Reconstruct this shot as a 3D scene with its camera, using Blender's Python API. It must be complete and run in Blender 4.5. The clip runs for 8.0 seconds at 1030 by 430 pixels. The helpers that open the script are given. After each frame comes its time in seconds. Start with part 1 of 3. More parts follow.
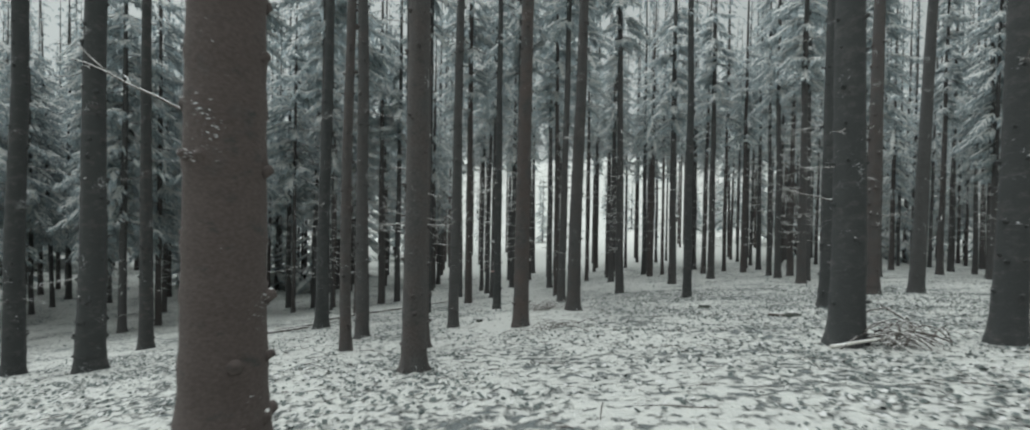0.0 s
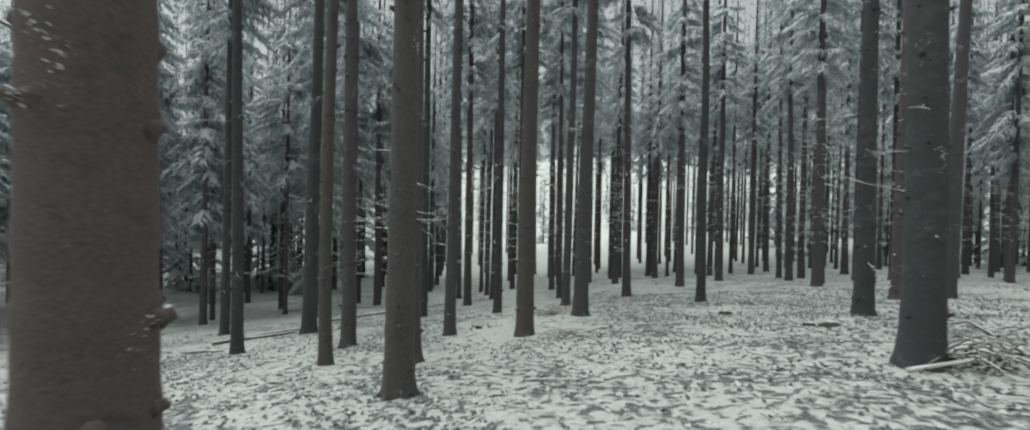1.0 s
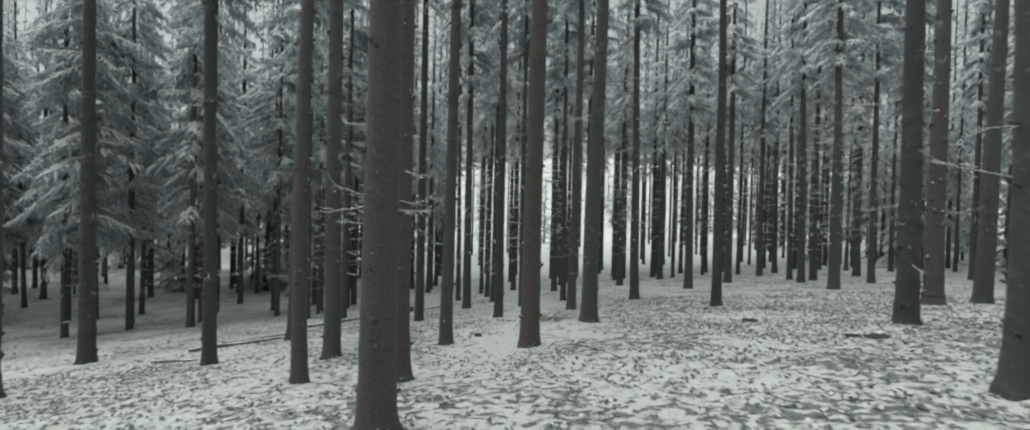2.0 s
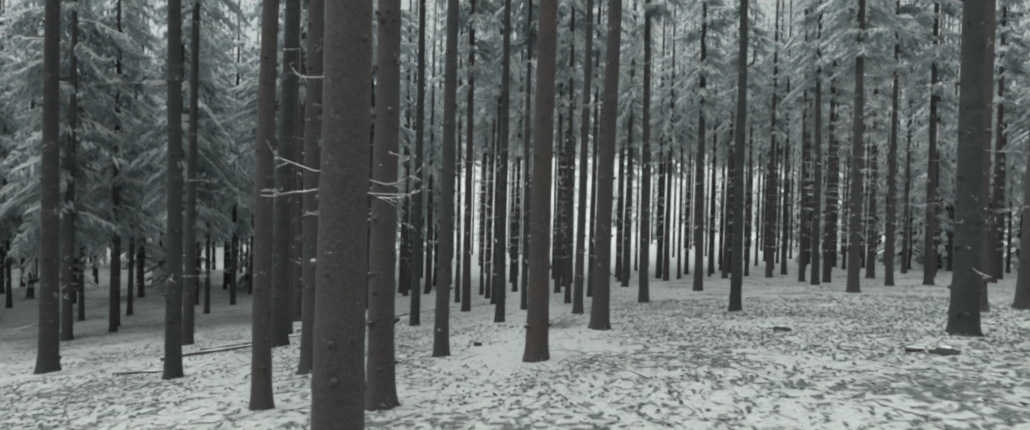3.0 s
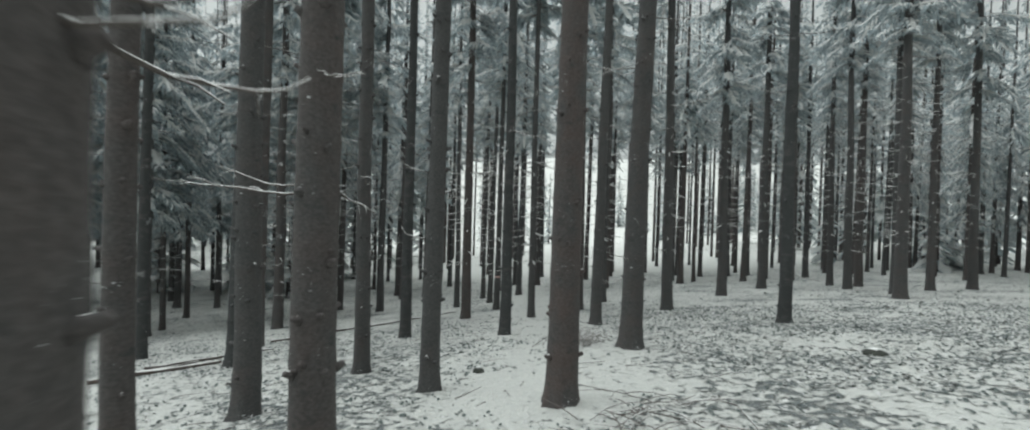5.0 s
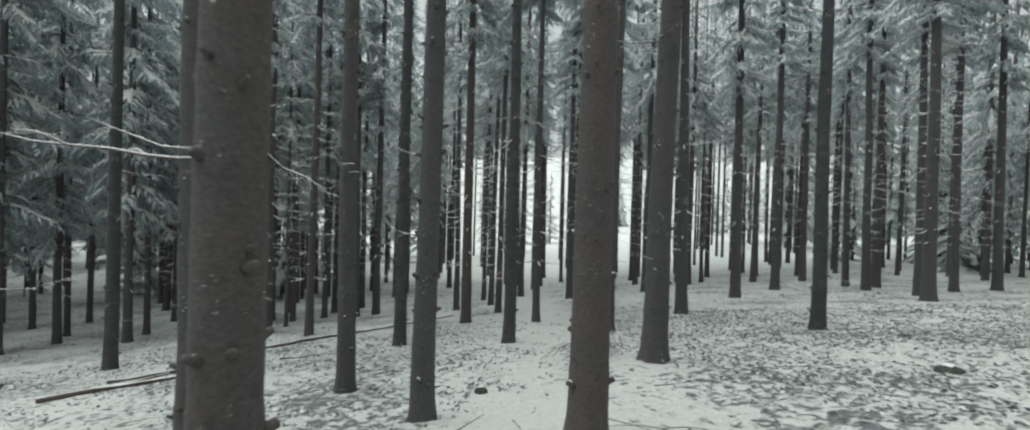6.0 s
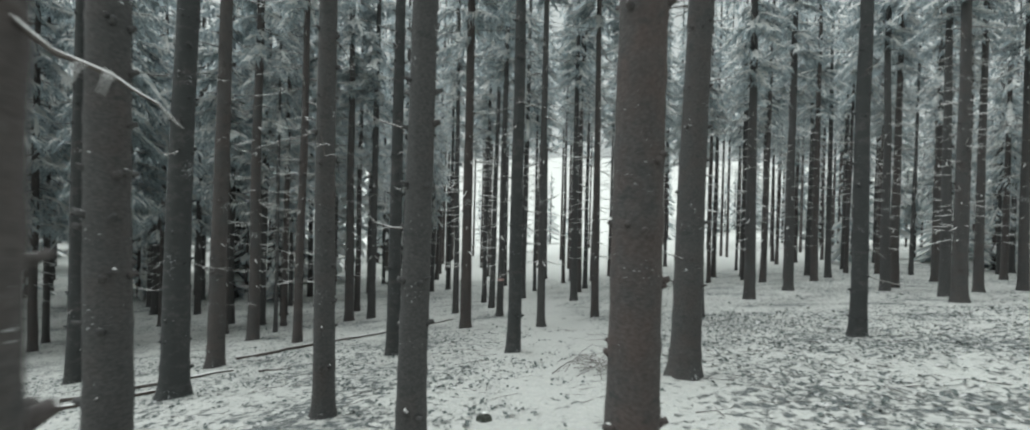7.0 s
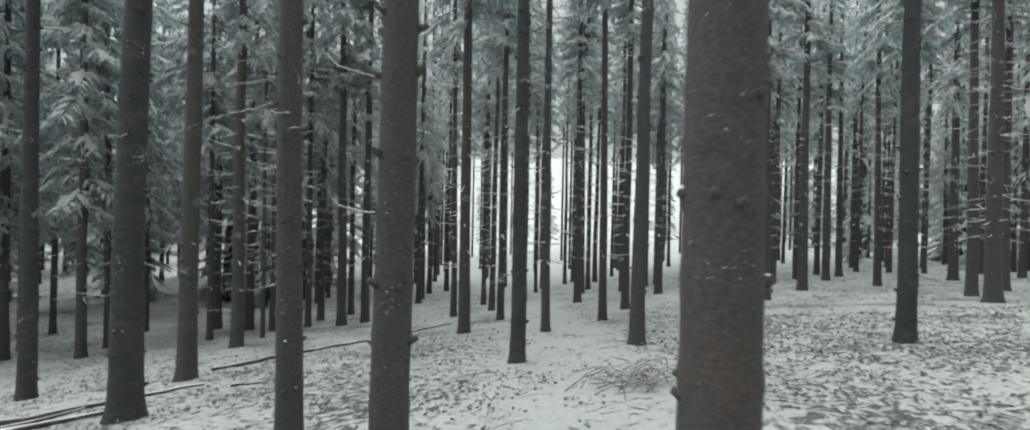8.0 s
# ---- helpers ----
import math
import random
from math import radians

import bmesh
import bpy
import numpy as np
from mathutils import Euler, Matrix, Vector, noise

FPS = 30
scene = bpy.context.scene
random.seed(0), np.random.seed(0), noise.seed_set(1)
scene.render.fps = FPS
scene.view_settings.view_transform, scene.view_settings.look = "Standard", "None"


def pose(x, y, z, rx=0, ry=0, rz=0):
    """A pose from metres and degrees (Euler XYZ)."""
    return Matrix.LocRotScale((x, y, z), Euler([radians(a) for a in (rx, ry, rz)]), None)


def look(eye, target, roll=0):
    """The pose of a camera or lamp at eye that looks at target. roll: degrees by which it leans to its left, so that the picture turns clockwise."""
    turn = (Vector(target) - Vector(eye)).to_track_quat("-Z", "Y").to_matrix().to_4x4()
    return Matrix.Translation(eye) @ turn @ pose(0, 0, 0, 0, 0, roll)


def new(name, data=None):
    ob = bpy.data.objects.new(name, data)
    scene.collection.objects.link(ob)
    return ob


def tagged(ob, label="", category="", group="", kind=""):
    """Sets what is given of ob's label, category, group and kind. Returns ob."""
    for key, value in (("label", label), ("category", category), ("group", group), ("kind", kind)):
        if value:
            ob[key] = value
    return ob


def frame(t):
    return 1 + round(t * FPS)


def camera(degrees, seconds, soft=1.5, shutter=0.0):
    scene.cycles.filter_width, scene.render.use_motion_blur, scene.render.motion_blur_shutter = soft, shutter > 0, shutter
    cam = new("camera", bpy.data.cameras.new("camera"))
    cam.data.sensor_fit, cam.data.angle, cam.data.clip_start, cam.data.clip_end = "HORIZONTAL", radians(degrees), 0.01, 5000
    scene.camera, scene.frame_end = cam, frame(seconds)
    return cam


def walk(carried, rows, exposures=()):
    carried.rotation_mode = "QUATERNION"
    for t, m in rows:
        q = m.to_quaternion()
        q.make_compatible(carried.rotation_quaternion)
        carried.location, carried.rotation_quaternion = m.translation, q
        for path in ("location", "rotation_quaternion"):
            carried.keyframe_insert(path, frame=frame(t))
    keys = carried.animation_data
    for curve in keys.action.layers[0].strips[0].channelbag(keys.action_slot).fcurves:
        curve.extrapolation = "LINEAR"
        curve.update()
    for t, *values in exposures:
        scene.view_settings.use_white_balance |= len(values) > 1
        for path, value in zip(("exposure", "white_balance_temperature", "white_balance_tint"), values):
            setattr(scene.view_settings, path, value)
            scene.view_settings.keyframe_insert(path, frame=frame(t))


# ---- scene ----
cam = camera(89.1, 8.0, soft=1.9, shutter=0.7)
METRES, EYE, TILT, LEAN, TURN = 10.0, 1.3, 0.0, 0.0, 0.0
ROWS = [
    (0.0, 0.0, 0.0, 0.0, 0.01, -0.65, -1.0),
    (0.5, -0.0037, 0.0597, -0.0047, 0.01, -0.64, -1.1),
    (1.0, -0.0078, 0.1246, -0.01, 0.02, -0.62, -1.25),
    (1.5, -0.0111, 0.1842, -0.0149, 0.04, -0.61, -1.34),
    (3.0, -0.0222, 0.3729, -0.0311, 0.14, -0.6, -1.61),
    (3.5, -0.0258, 0.433, -0.0364, 0.19, -0.59, -1.69),
    (4.0, -0.0297, 0.4978, -0.0421, 0.25, -0.57, -1.72),
    (4.5, -0.0337, 0.558, -0.048, 0.31, -0.54, -1.78),
    (6.0, -0.0514, 0.7457, -0.065, 0.3, -0.52, -1.68),
    (6.5, -0.0569, 0.8052, -0.0712, 0.28, -0.48, -1.6),
    (7.0, -0.0632, 0.8693, -0.0781, 0.22, -0.44, -1.45),
    (7.5, -0.0679, 0.929, -0.0855, 0.16, -0.39, -1.32),
    (8.0, -0.0724, 0.9927, -0.0938, 0.08, -0.33, -1.13),
]
walk(cam, [(t, pose(0, 0, EYE, TILT, LEAN, TURN) @ pose(METRES * x, METRES * y, METRES * z, 90 + pitch, roll, yaw)) for t, x, y, z, yaw, pitch, roll in ROWS],
     exposures=[(0.0, 0.22, 5800, 2), (4.0, 0.36, 5800, 2), (8.0, 0.56, 5800, 2)])

# ---------------------------------------------------------------- light
world = bpy.data.worlds.new("overcast_sky")
scene.world = world
world.use_nodes = True
wn, wl = world.node_tree.nodes, world.node_tree.links
sky = wn.new("ShaderNodeTexSky")
sky.sky_type = "NISHITA"
sky.sun_disc = False
sky.sun_elevation = radians(70)
sky.sun_rotation = radians(-56)
sky.air_density, sky.dust_density = 1.0, 3.0
grey = wn.new("ShaderNodeHueSaturation")
grey.inputs["Saturation"].default_value = 0.0
wl.new(sky.outputs[0], grey.inputs["Color"])
cream = wn.new("ShaderNodeMix")
cream.data_type, cream.blend_type = "RGBA", "MULTIPLY"
cream.inputs[0].default_value = 1.0
cream.inputs[7].default_value = (1.0, 0.97, 0.89, 1)
wl.new(grey.outputs[0], cream.inputs[6])
cloud = wn.new("ShaderNodeMix")
cloud.data_type = "RGBA"
cloud.inputs[0].default_value = 0.5
cloud.inputs[7].default_value = (4.4, 4.27, 3.9, 1)
wl.new(cream.outputs[2], cloud.inputs[6])
wl.new(cloud.outputs[2], wn["Background"].inputs["Color"])
wn["Background"].inputs["Strength"].default_value = 0.1

sun_data = bpy.data.lights.new("sun", "SUN")
sun_data.energy, sun_data.angle, sun_data.color = 2.9, radians(80), (1.0, 0.945, 0.895)
sun = new("sun", sun_data)
sun.matrix_world = look((-12, 16, 40), (0, 8, 0))


# ---------------------------------------------------------------- materials
def material(name):
    m = bpy.data.materials.new(name)
    m.use_nodes = True
    return m, m.node_tree.nodes, m.node_tree.links, m.node_tree.nodes["Principled BSDF"]


def noise_node(n, l, vec, scale, detail=4.0, rough=0.55):
    t = n.new("ShaderNodeTexNoise")
    t.inputs["Scale"].default_value, t.inputs["Detail"].default_value, t.inputs["Roughness"].default_value = scale, detail, rough
    l.new(vec, t.inputs["Vector"])
    return t.outputs["Fac"]


def ramp_node(n, l, fac, stops):
    r = n.new("ShaderNodeValToRGB")
    e = r.color_ramp.elements
    while len(e) < len(stops):
        e.new(0.5)
    for k, (p, c) in enumerate(stops):
        e[k].position, e[k].color = p, (*c, 1) if len(c) == 3 else c
    l.new(fac, r.inputs["Fac"])
    return r.outputs["Color"]


def mix_node(n, l, fac, a, b):
    m = n.new("ShaderNodeMix")
    m.data_type = "RGBA"
    l.new(fac, m.inputs["Factor"])
    for sock, v in ((m.inputs["A"], a), (m.inputs["B"], b)):
        if isinstance(v, tuple):
            sock.default_value = (*v, 1)
        else:
            l.new(v, sock)
    return m.outputs["Result"]


def bump_node(n, l, height, strength, distance, bsdf, fade=None):
    b = n.new("ShaderNodeBump")
    b.inputs["Strength"].default_value, b.inputs["Distance"].default_value = strength, distance
    l.new(height, b.inputs["Height"])
    if fade is not None:
        l.new(fade, b.inputs["Strength"])
    l.new(b.outputs[0], bsdf.inputs["Normal"])


def stretched(n, l, sx, sy, sz):
    c = n.new("ShaderNodeTexCoord")
    m = n.new("ShaderNodeMapping")
    m.inputs["Scale"].default_value = (sx, sy, sz)
    l.new(c.outputs["Object"], m.inputs["Vector"])
    return m.outputs[0]


def thin(m, n, l, p, colour, share):
    """Lets some light pass through a thin leaf or a crust of snow."""
    t = n.new("ShaderNodeBsdfTranslucent")
    if isinstance(colour, tuple):
        t.inputs["Color"].default_value = (*colour, 1)
    else:
        l.new(colour, t.inputs["Color"])
    x = n.new("ShaderNodeMixShader")
    x.inputs[0].default_value = share
    l.new(p.outputs[0], x.inputs[1])
    l.new(t.outputs[0], x.inputs[2])
    l.new(x.outputs[0], n["Material Output"].inputs["Surface"])


def bark_material(name, lo, hi, damp_from=0.58):
    """Flaky spruce bark: warm brown scales, dark damp patches and a little wind-blown snow on the scales' lips."""
    m, n, l, p = material(name)
    flat = stretched(n, l, 1, 1, 1)
    scaly = stretched(n, l, 1, 1, 1.5)
    info = n.new("ShaderNodeObjectInfo")
    fine = noise_node(n, l, scaly, 34, 6, 0.6)
    big = noise_node(n, l, stretched(n, l, 1, 1, 0.8), 3.0, 4, 0.6)
    red = ramp_node(n, l, fine, [(0.25, (0.064, 0.051, 0.047)), (0.5, (0.092, 0.074, 0.068)), (0.8, (0.13, 0.107, 0.1))])
    dark = ramp_node(n, l, fine, [(0.25, (0.047, 0.047, 0.047)), (0.5, (0.075, 0.074, 0.073)), (0.8, (0.118, 0.115, 0.112))])
    add = n.new("ShaderNodeMath")
    add.operation = "MULTIPLY_ADD"
    l.new(info.outputs["Random"], add.inputs[0])
    add.inputs[1].default_value = 0.45
    l.new(big, add.inputs[2])
    which = ramp_node(n, l, add.outputs[0], [(lo, (0, 0, 0)), (hi, (1, 1, 1))])
    base = mix_node(n, l, which, red, dark)
    # dark damp blotches with ragged edges
    damp = ramp_node(n, l, noise_node(n, l, stretched(n, l, 1, 1, 1.7), 4.5, 5, 0.65), [(damp_from, (0, 0, 0)), (damp_from + 0.13, (0.8, 0.8, 0.8))])
    base = mix_node(n, l, damp, base, (0.043, 0.047, 0.047))
    # wind-blown snow caught on the lips of the scales
    flecks = noise_node(n, l, stretched(n, l, 1, 1, 2.6), 26, 3, 0.55)
    where = noise_node(n, l, flat, 2.2, 2)
    mul = n.new("ShaderNodeMath")
    mul.operation = "MULTIPLY"
    l.new(flecks, mul.inputs[0])
    l.new(where, mul.inputs[1])
    snow = ramp_node(n, l, mul.outputs[0], [(0.4, (0, 0, 0)), (0.45, (1, 1, 1))])
    l.new(mix_node(n, l, snow, base, (0.7, 0.71, 0.72)), p.inputs["Base Color"])
    p.inputs["Roughness"].default_value = 0.9
    vor = n.new("ShaderNodeTexVoronoi")
    vor.inputs["Scale"].default_value = 30
    l.new(scaly, vor.inputs["Vector"])
    sm = n.new("ShaderNodeMath")
    l.new(vor.outputs["Distance"], sm.inputs[0])
    l.new(fine, sm.inputs[1])
    bump_node(n, l, sm.outputs[0], 0.32, 0.008, p)
    return m


def snow_material(name, c=0.8):
    m, n, l, p = material(name)
    v = stretched(n, l, 1, 1, 1)
    col = ramp_node(n, l, noise_node(n, l, v, 9, 4), [(0.3, (c * 0.9, c * 0.9, c * 0.87)), (0.7, (c, c, c * 0.97))])
    l.new(col, p.inputs["Base Color"])
    p.inputs["Roughness"].default_value = 0.7
    if name == "snow_on_boughs":
        thin(m, n, l, p, col, 0.5)
    bump_node(n, l, noise_node(n, l, v, 60, 3), 0.3, 0.01, p)
    return m


def needle_material():
    m, n, l, p = material("spruce_needles")
    v = stretched(n, l, 1, 1, 1)
    info = n.new("ShaderNodeObjectInfo")
    geo = n.new("ShaderNodeNewGeometry")
    # paler than rime alone makes them: mist's lift is put into the colour
    a = ramp_node(n, l, geo.outputs["Random Per Island"], [(0.0, (0.125, 0.158, 0.17)), (0.6, (0.212, 0.255, 0.272)), (1.0, (0.32, 0.37, 0.388))])
    rime_and_mist = ramp_node(n, l, noise_node(n, l, v, 14, 3), [(0.34, (0, 0, 0)), (0.56, (0.95, 0.95, 0.95))])
    pale_needles = mix_node(n, l, rime_and_mist, a, (0.55, 0.61, 0.63))
    l.new(pale_needles, p.inputs["Base Color"])
    thin(m, n, l, p, pale_needles, 0.58)
    p.inputs["Roughness"].default_value = 0.8
    return m


def ground_material():
    m, n, l, p = material("snowy_forest_floor")
    v = stretched(n, l, 1, 1, 1)
    warp = n.new("ShaderNodeTexNoise")
    warp.inputs["Scale"].default_value = 3.0
    l.new(v, warp.inputs["Vector"])
    vm = n.new("ShaderNodeVectorMath")
    vm.operation = "MULTIPLY_ADD"
    l.new(warp.outputs["Color"], vm.inputs[0])
    vm.inputs[1].default_value = (0.25, 0.25, 0.25)
    l.new(v, vm.inputs[2])
    blot = noise_node(n, l, vm.outputs[0], 7.5, 5, 0.58)
    zone = noise_node(n, l, v, 0.45, 5, 0.62)
    add = n.new("ShaderNodeMath")
    add.operation = "MULTIPLY_ADD"
    l.new(zone, add.inputs[0])
    add.inputs[1].default_value = 0.55
    l.new(blot, add.inputs[2])
    # smoother snow along the dip between the boles
    place = n.new("ShaderNodeSeparateXYZ")
    l.new(v, place.inputs[0])
    across = n.new("ShaderNodeMapRange")
    across.interpolation_type = "SMOOTHSTEP"
    gap = n.new("ShaderNodeMath")
    gap.operation = "ABSOLUTE"
    off = n.new("ShaderNodeMath")
    off.operation = "ADD"
    off.inputs[1].default_value = -0.3
    l.new(place.outputs["X"], off.inputs[0])
    l.new(off.outputs[0], gap.inputs[0])
    l.new(gap.outputs[0], across.inputs["Value"])
    for key, value in (("From Min", 0.4), ("From Max", 2.2), ("To Min", 0.13), ("To Max", 0.0)):
        across.inputs[key].default_value = value
    along = n.new("ShaderNodeMapRange")
    along.interpolation_type = "SMOOTHSTEP"
    l.new(place.outputs["Y"], along.inputs["Value"])
    for key, value in (("From Min", 11.0), ("From Max", 14.5), ("To Min", 0.0), ("To Max", 1.0)):
        along.inputs[key].default_value = value
    calm = n.new("ShaderNodeMath")
    calm.operation = "MULTIPLY"
    l.new(across.outputs[0], calm.inputs[0])
    l.new(along.outputs[0], calm.inputs[1])
    less = n.new("ShaderNodeMath")
    less.operation = "SUBTRACT"
    l.new(add.outputs[0], less.inputs[0])
    l.new(calm.outputs[0], less.inputs[1])
    # deep unbroken snow on the open field beyond the wood
    field = n.new("ShaderNodeMapRange")
    l.new(place.outputs["Y"], field.inputs["Value"])
    for key, value in (("From Min", 56.0), ("From Max", 66.0), ("To Min", 0.0), ("To Max", 0.5)):
        field.inputs[key].default_value = value
    deep = n.new("ShaderNodeMath")
    deep.operation = "SUBTRACT"
    l.new(less.outputs[0], deep.inputs[0])
    l.new(field.outputs[0], deep.inputs[1])
    # dark patches: litter, plus the shade of hollows under tussocks put into the colour
    bare_and_shaded = ramp_node(n, l, deep.outputs[0], [(0.79, (0, 0, 0)), (0.9, (1, 1, 1))])
    litter = ramp_node(n, l, noise_node(n, l, v, 45, 4, 0.7), [(0.3, (0.06, 0.07, 0.07)), (0.55, (0.14, 0.155, 0.153)), (0.8, (0.36, 0.375, 0.37))])
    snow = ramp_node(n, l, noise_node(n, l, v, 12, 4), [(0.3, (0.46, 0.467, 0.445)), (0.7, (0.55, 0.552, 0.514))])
    l.new(mix_node(n, l, bare_and_shaded, snow, litter), p.inputs["Base Color"])
    p.inputs["Roughness"].default_value = 0.8
    hm = n.new("ShaderNodeMath")
    hm.operation = "SUBTRACT"
    l.new(noise_node(n, l, v, 16, 4), hm.inputs[0])
    l.new(bare_and_shaded, hm.inputs[1])
    calmer = n.new("ShaderNodeMapRange")
    l.new(place.outputs["Y"], calmer.inputs["Value"])
    for key, value in (("From Min", 30.0), ("From Max", 64.0), ("To Min", 0.9), ("To Max", 0.04)):
        calmer.inputs[key].default_value = value
    bump_node(n, l, hm.outputs[0], 0.9, 0.06, p, calmer.outputs[0])
    return m


def plain_material(name, lo, hi, scale, rough=0.85):
    m, n, l, p = material(name)
    v = stretched(n, l, 1, 1, 1)
    l.new(ramp_node(n, l, noise_node(n, l, v, scale, 5, 0.65), [(0.3, lo), (0.7, hi)]), p.inputs["Base Color"])
    p.inputs["Roughness"].default_value = rough
    bump_node(n, l, noise_node(n, l, v, scale * 2, 4), 0.4, 0.01, p)
    return m


BARK = bark_material("spruce_bark", 0.3, 0.8)
RED_BARK = bark_material("reddish_spruce_bark", 0.72, 1.25)
DARK_BARK = bark_material("damp_dark_spruce_bark", 0.2, 0.7, 0.36)
SNOW = snow_material("settled_snow", 0.76)
CRUST = snow_material("thin_crusted_snow", 0.57)
BOUGH_SNOW = snow_material("snow_on_boughs", 0.8)
NEEDLES = needle_material()
FLOOR = ground_material()
TWIG = plain_material("dead_twig", (0.07, 0.06, 0.055), (0.17, 0.15, 0.135), 30)
WOOD = plain_material("fallen_wood", (0.045, 0.039, 0.036), (0.12, 0.1, 0.085), 14)
BROKEN = plain_material("broken_wood", (0.04, 0.032, 0.028), (0.12, 0.09, 0.075), 20)
DARK_LUMP = plain_material("dark_lump", (0.02, 0.024, 0.02), (0.065, 0.07, 0.055), 22)
PALE = plain_material("peeled_stick", (0.45, 0.44, 0.4), (0.62, 0.6, 0.56), 18)
PAINT = plain_material("faded_marking_paint", (0.36, 0.2, 0.18), (0.55, 0.42, 0.4), 12)
LEAF = plain_material("undergrowth_leaf", (0.05, 0.064, 0.06), (0.15, 0.168, 0.16), 25)


# ---------------------------------------------------------------- mesh helpers
class Soup:
    """Gathers faces for one mesh."""

    def __init__(self):
        self.v, self.f, self.k = [], [], []

    def add(self, verts, faces, slot=0):
        o = len(self.v)
        self.v.extend(verts)
        self.f.extend([tuple(i + o for i in f) for f in faces])
        self.k.extend([slot] * len(faces))

    def tube(self, pts, radii, sides, slot=0, cap=True):
        rings = []
        for i, p in enumerate(pts):
            p = Vector(p)
            a = Vector(pts[max(i - 1, 0)])
            b = Vector(pts[min(i + 1, len(pts) - 1)])
            d = (b - a).normalized()
            u = d.cross(Vector((0, 0, 1)))
            u = u.normalized() if u.length > 1e-3 else Vector((1, 0, 0))
            w = u.cross(d)
            rings += [p + (u * math.cos(2 * math.pi * j / sides) + w * math.sin(2 * math.pi * j / sides)) * radii[i] for j in range(sides)]
        f = [(i * sides + j, i * sides + (j + 1) % sides, (i + 1) * sides + (j + 1) % sides, (i + 1) * sides + j)
             for i in range(len(pts) - 1) for j in range(sides)]
        if cap:
            f += [tuple(range(sides))[::-1], tuple(range((len(pts) - 1) * sides, len(pts) * sides))]
        self.add(rings, f, slot)

    def ridge(self, pts, widths, lift, slot):
        """A lying strip with a raised middle: snow along a twig."""
        vs, fs = [], []
        for i, p in enumerate(pts):
            p = Vector(p)
            d = (Vector(pts[min(i + 1, len(pts) - 1)]) - Vector(pts[max(i - 1, 0)])).normalized()
            u = d.cross(Vector((0, 0, 1)))
            u = u.normalized() if u.length > 1e-3 else Vector((1, 0, 0))
            vs += [p - u * widths[i], p + Vector((0, 0, lift * (0.6 + 0.4 * widths[i] / max(widths)))), p + u * widths[i]]
        for i in range(len(pts) - 1):
            a, b = 3 * i, 3 * i + 3
            fs += [(a, b, b + 1, a + 1), (a + 1, b + 1, b + 2, a + 2)]
        self.add(vs, fs, slot)

    def mesh(self, name, mats, smooth=True):
        me = bpy.data.meshes.new(name)
        me.from_pydata([tuple(p) for p in self.v], [], self.f)
        for m in mats:
            me.materials.append(m)
        me.polygons.foreach_set("material_index", self.k)
        me.polygons.foreach_set("use_smooth", [smooth] * len(self.f))
        me.update()
        return me


def part(name, me, parent, m=None, label="", kind=""):
    ob = new(name, me)
    ob.parent = parent
    if m is not None:
        ob.matrix_basis = m
    return tagged(ob, label=label, kind=kind)


# ---------------------------------------------------------------- ground
GROUND = (0.1226, 1.4769, -2.5715, -1.3649, 0.6573, -0.1308, -0.2234, 0.6490, -0.2530, 0.1025)


def slope(x, y):
    """The lie of the land: falling ahead and to the low side, with a broad shoulder, and far beyond the field an
    invented snowy rise that stands in for bright mist.
    """
    rise = np.clip((y - 105) / 330, 0, 1)
    x, y = np.clip(x, -30, 34) / 20, np.clip(y, -4, 56) / 20
    c = GROUND
    return (c[0] + c[1] * x + c[2] * y + c[3] * x * x + c[4] * x * y + c[5] * y * y
            + c[6] * x ** 3 + c[7] * x * x * y + c[8] * x * y * y + c[9] * y ** 3 + 46 * rise * rise * (3 - 2 * rise))


def relief(x, y):
    far = max(0.0, 1 - max(abs(x), y - 6) / 60)
    a = noise.noise(Vector((x * 0.5, y * 0.5, 3))) * 0.07
    rough = 0.5 + 0.9 * max(0.0, noise.noise(Vector((x * 0.3, y * 0.3, 9))) + 0.35)
    b = noise.noise(Vector((x * 2.3, y * 2.3, 5))) * 0.035
    c = abs(noise.noise(Vector((x * 6.5, y * 6.5, 1)))) * 0.055
    return (a + (b + c) * rough) * far


def ground_z(x, y):
    return float(slope(x, y)) + relief(x, y)


def spread(lo, hi, step, reach):
    out = list(np.arange(lo, hi, step))
    s, a, b = step, lo, hi
    head, tail = [], []
    while b < reach:
        tail.append(b)
        s *= 1.13
        b += s
    s = step
    while a > -reach:
        s *= 1.13
        a -= s
        head.append(a)
    return np.array(head[::-1] + out + tail)


def build_ground():
    xs, ys = spread(-9, 11, 0.095, 2500), spread(1.5, 21, 0.095, 2500)
    X, Y = np.meshgrid(xs, ys)
    Z = slope(X, Y)
    rel = np.array([[relief(x, y) if max(abs(x), abs(y)) < 70 else 0.0 for x in xs] for y in ys])
    co = np.stack([X, Y, Z + rel], -1).reshape(-1, 3)
    w, h = len(xs), len(ys)
    i = (np.arange(h - 1)[:, None] * w + np.arange(w - 1)[None, :]).ravel()
    faces = np.stack([i, i + 1, i + w + 1, i + w], -1)
    me = bpy.data.meshes.new("ground")
    me.from_pydata(co.tolist(), [], faces.tolist())
    me.polygons.foreach_set("use_smooth", [True] * len(faces))
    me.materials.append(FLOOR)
    me.update()
    return tagged(new("ground", me), label="forest floor of thin patchy snow with litter and darkened hollows", category="ground", kind="structure")


build_ground()


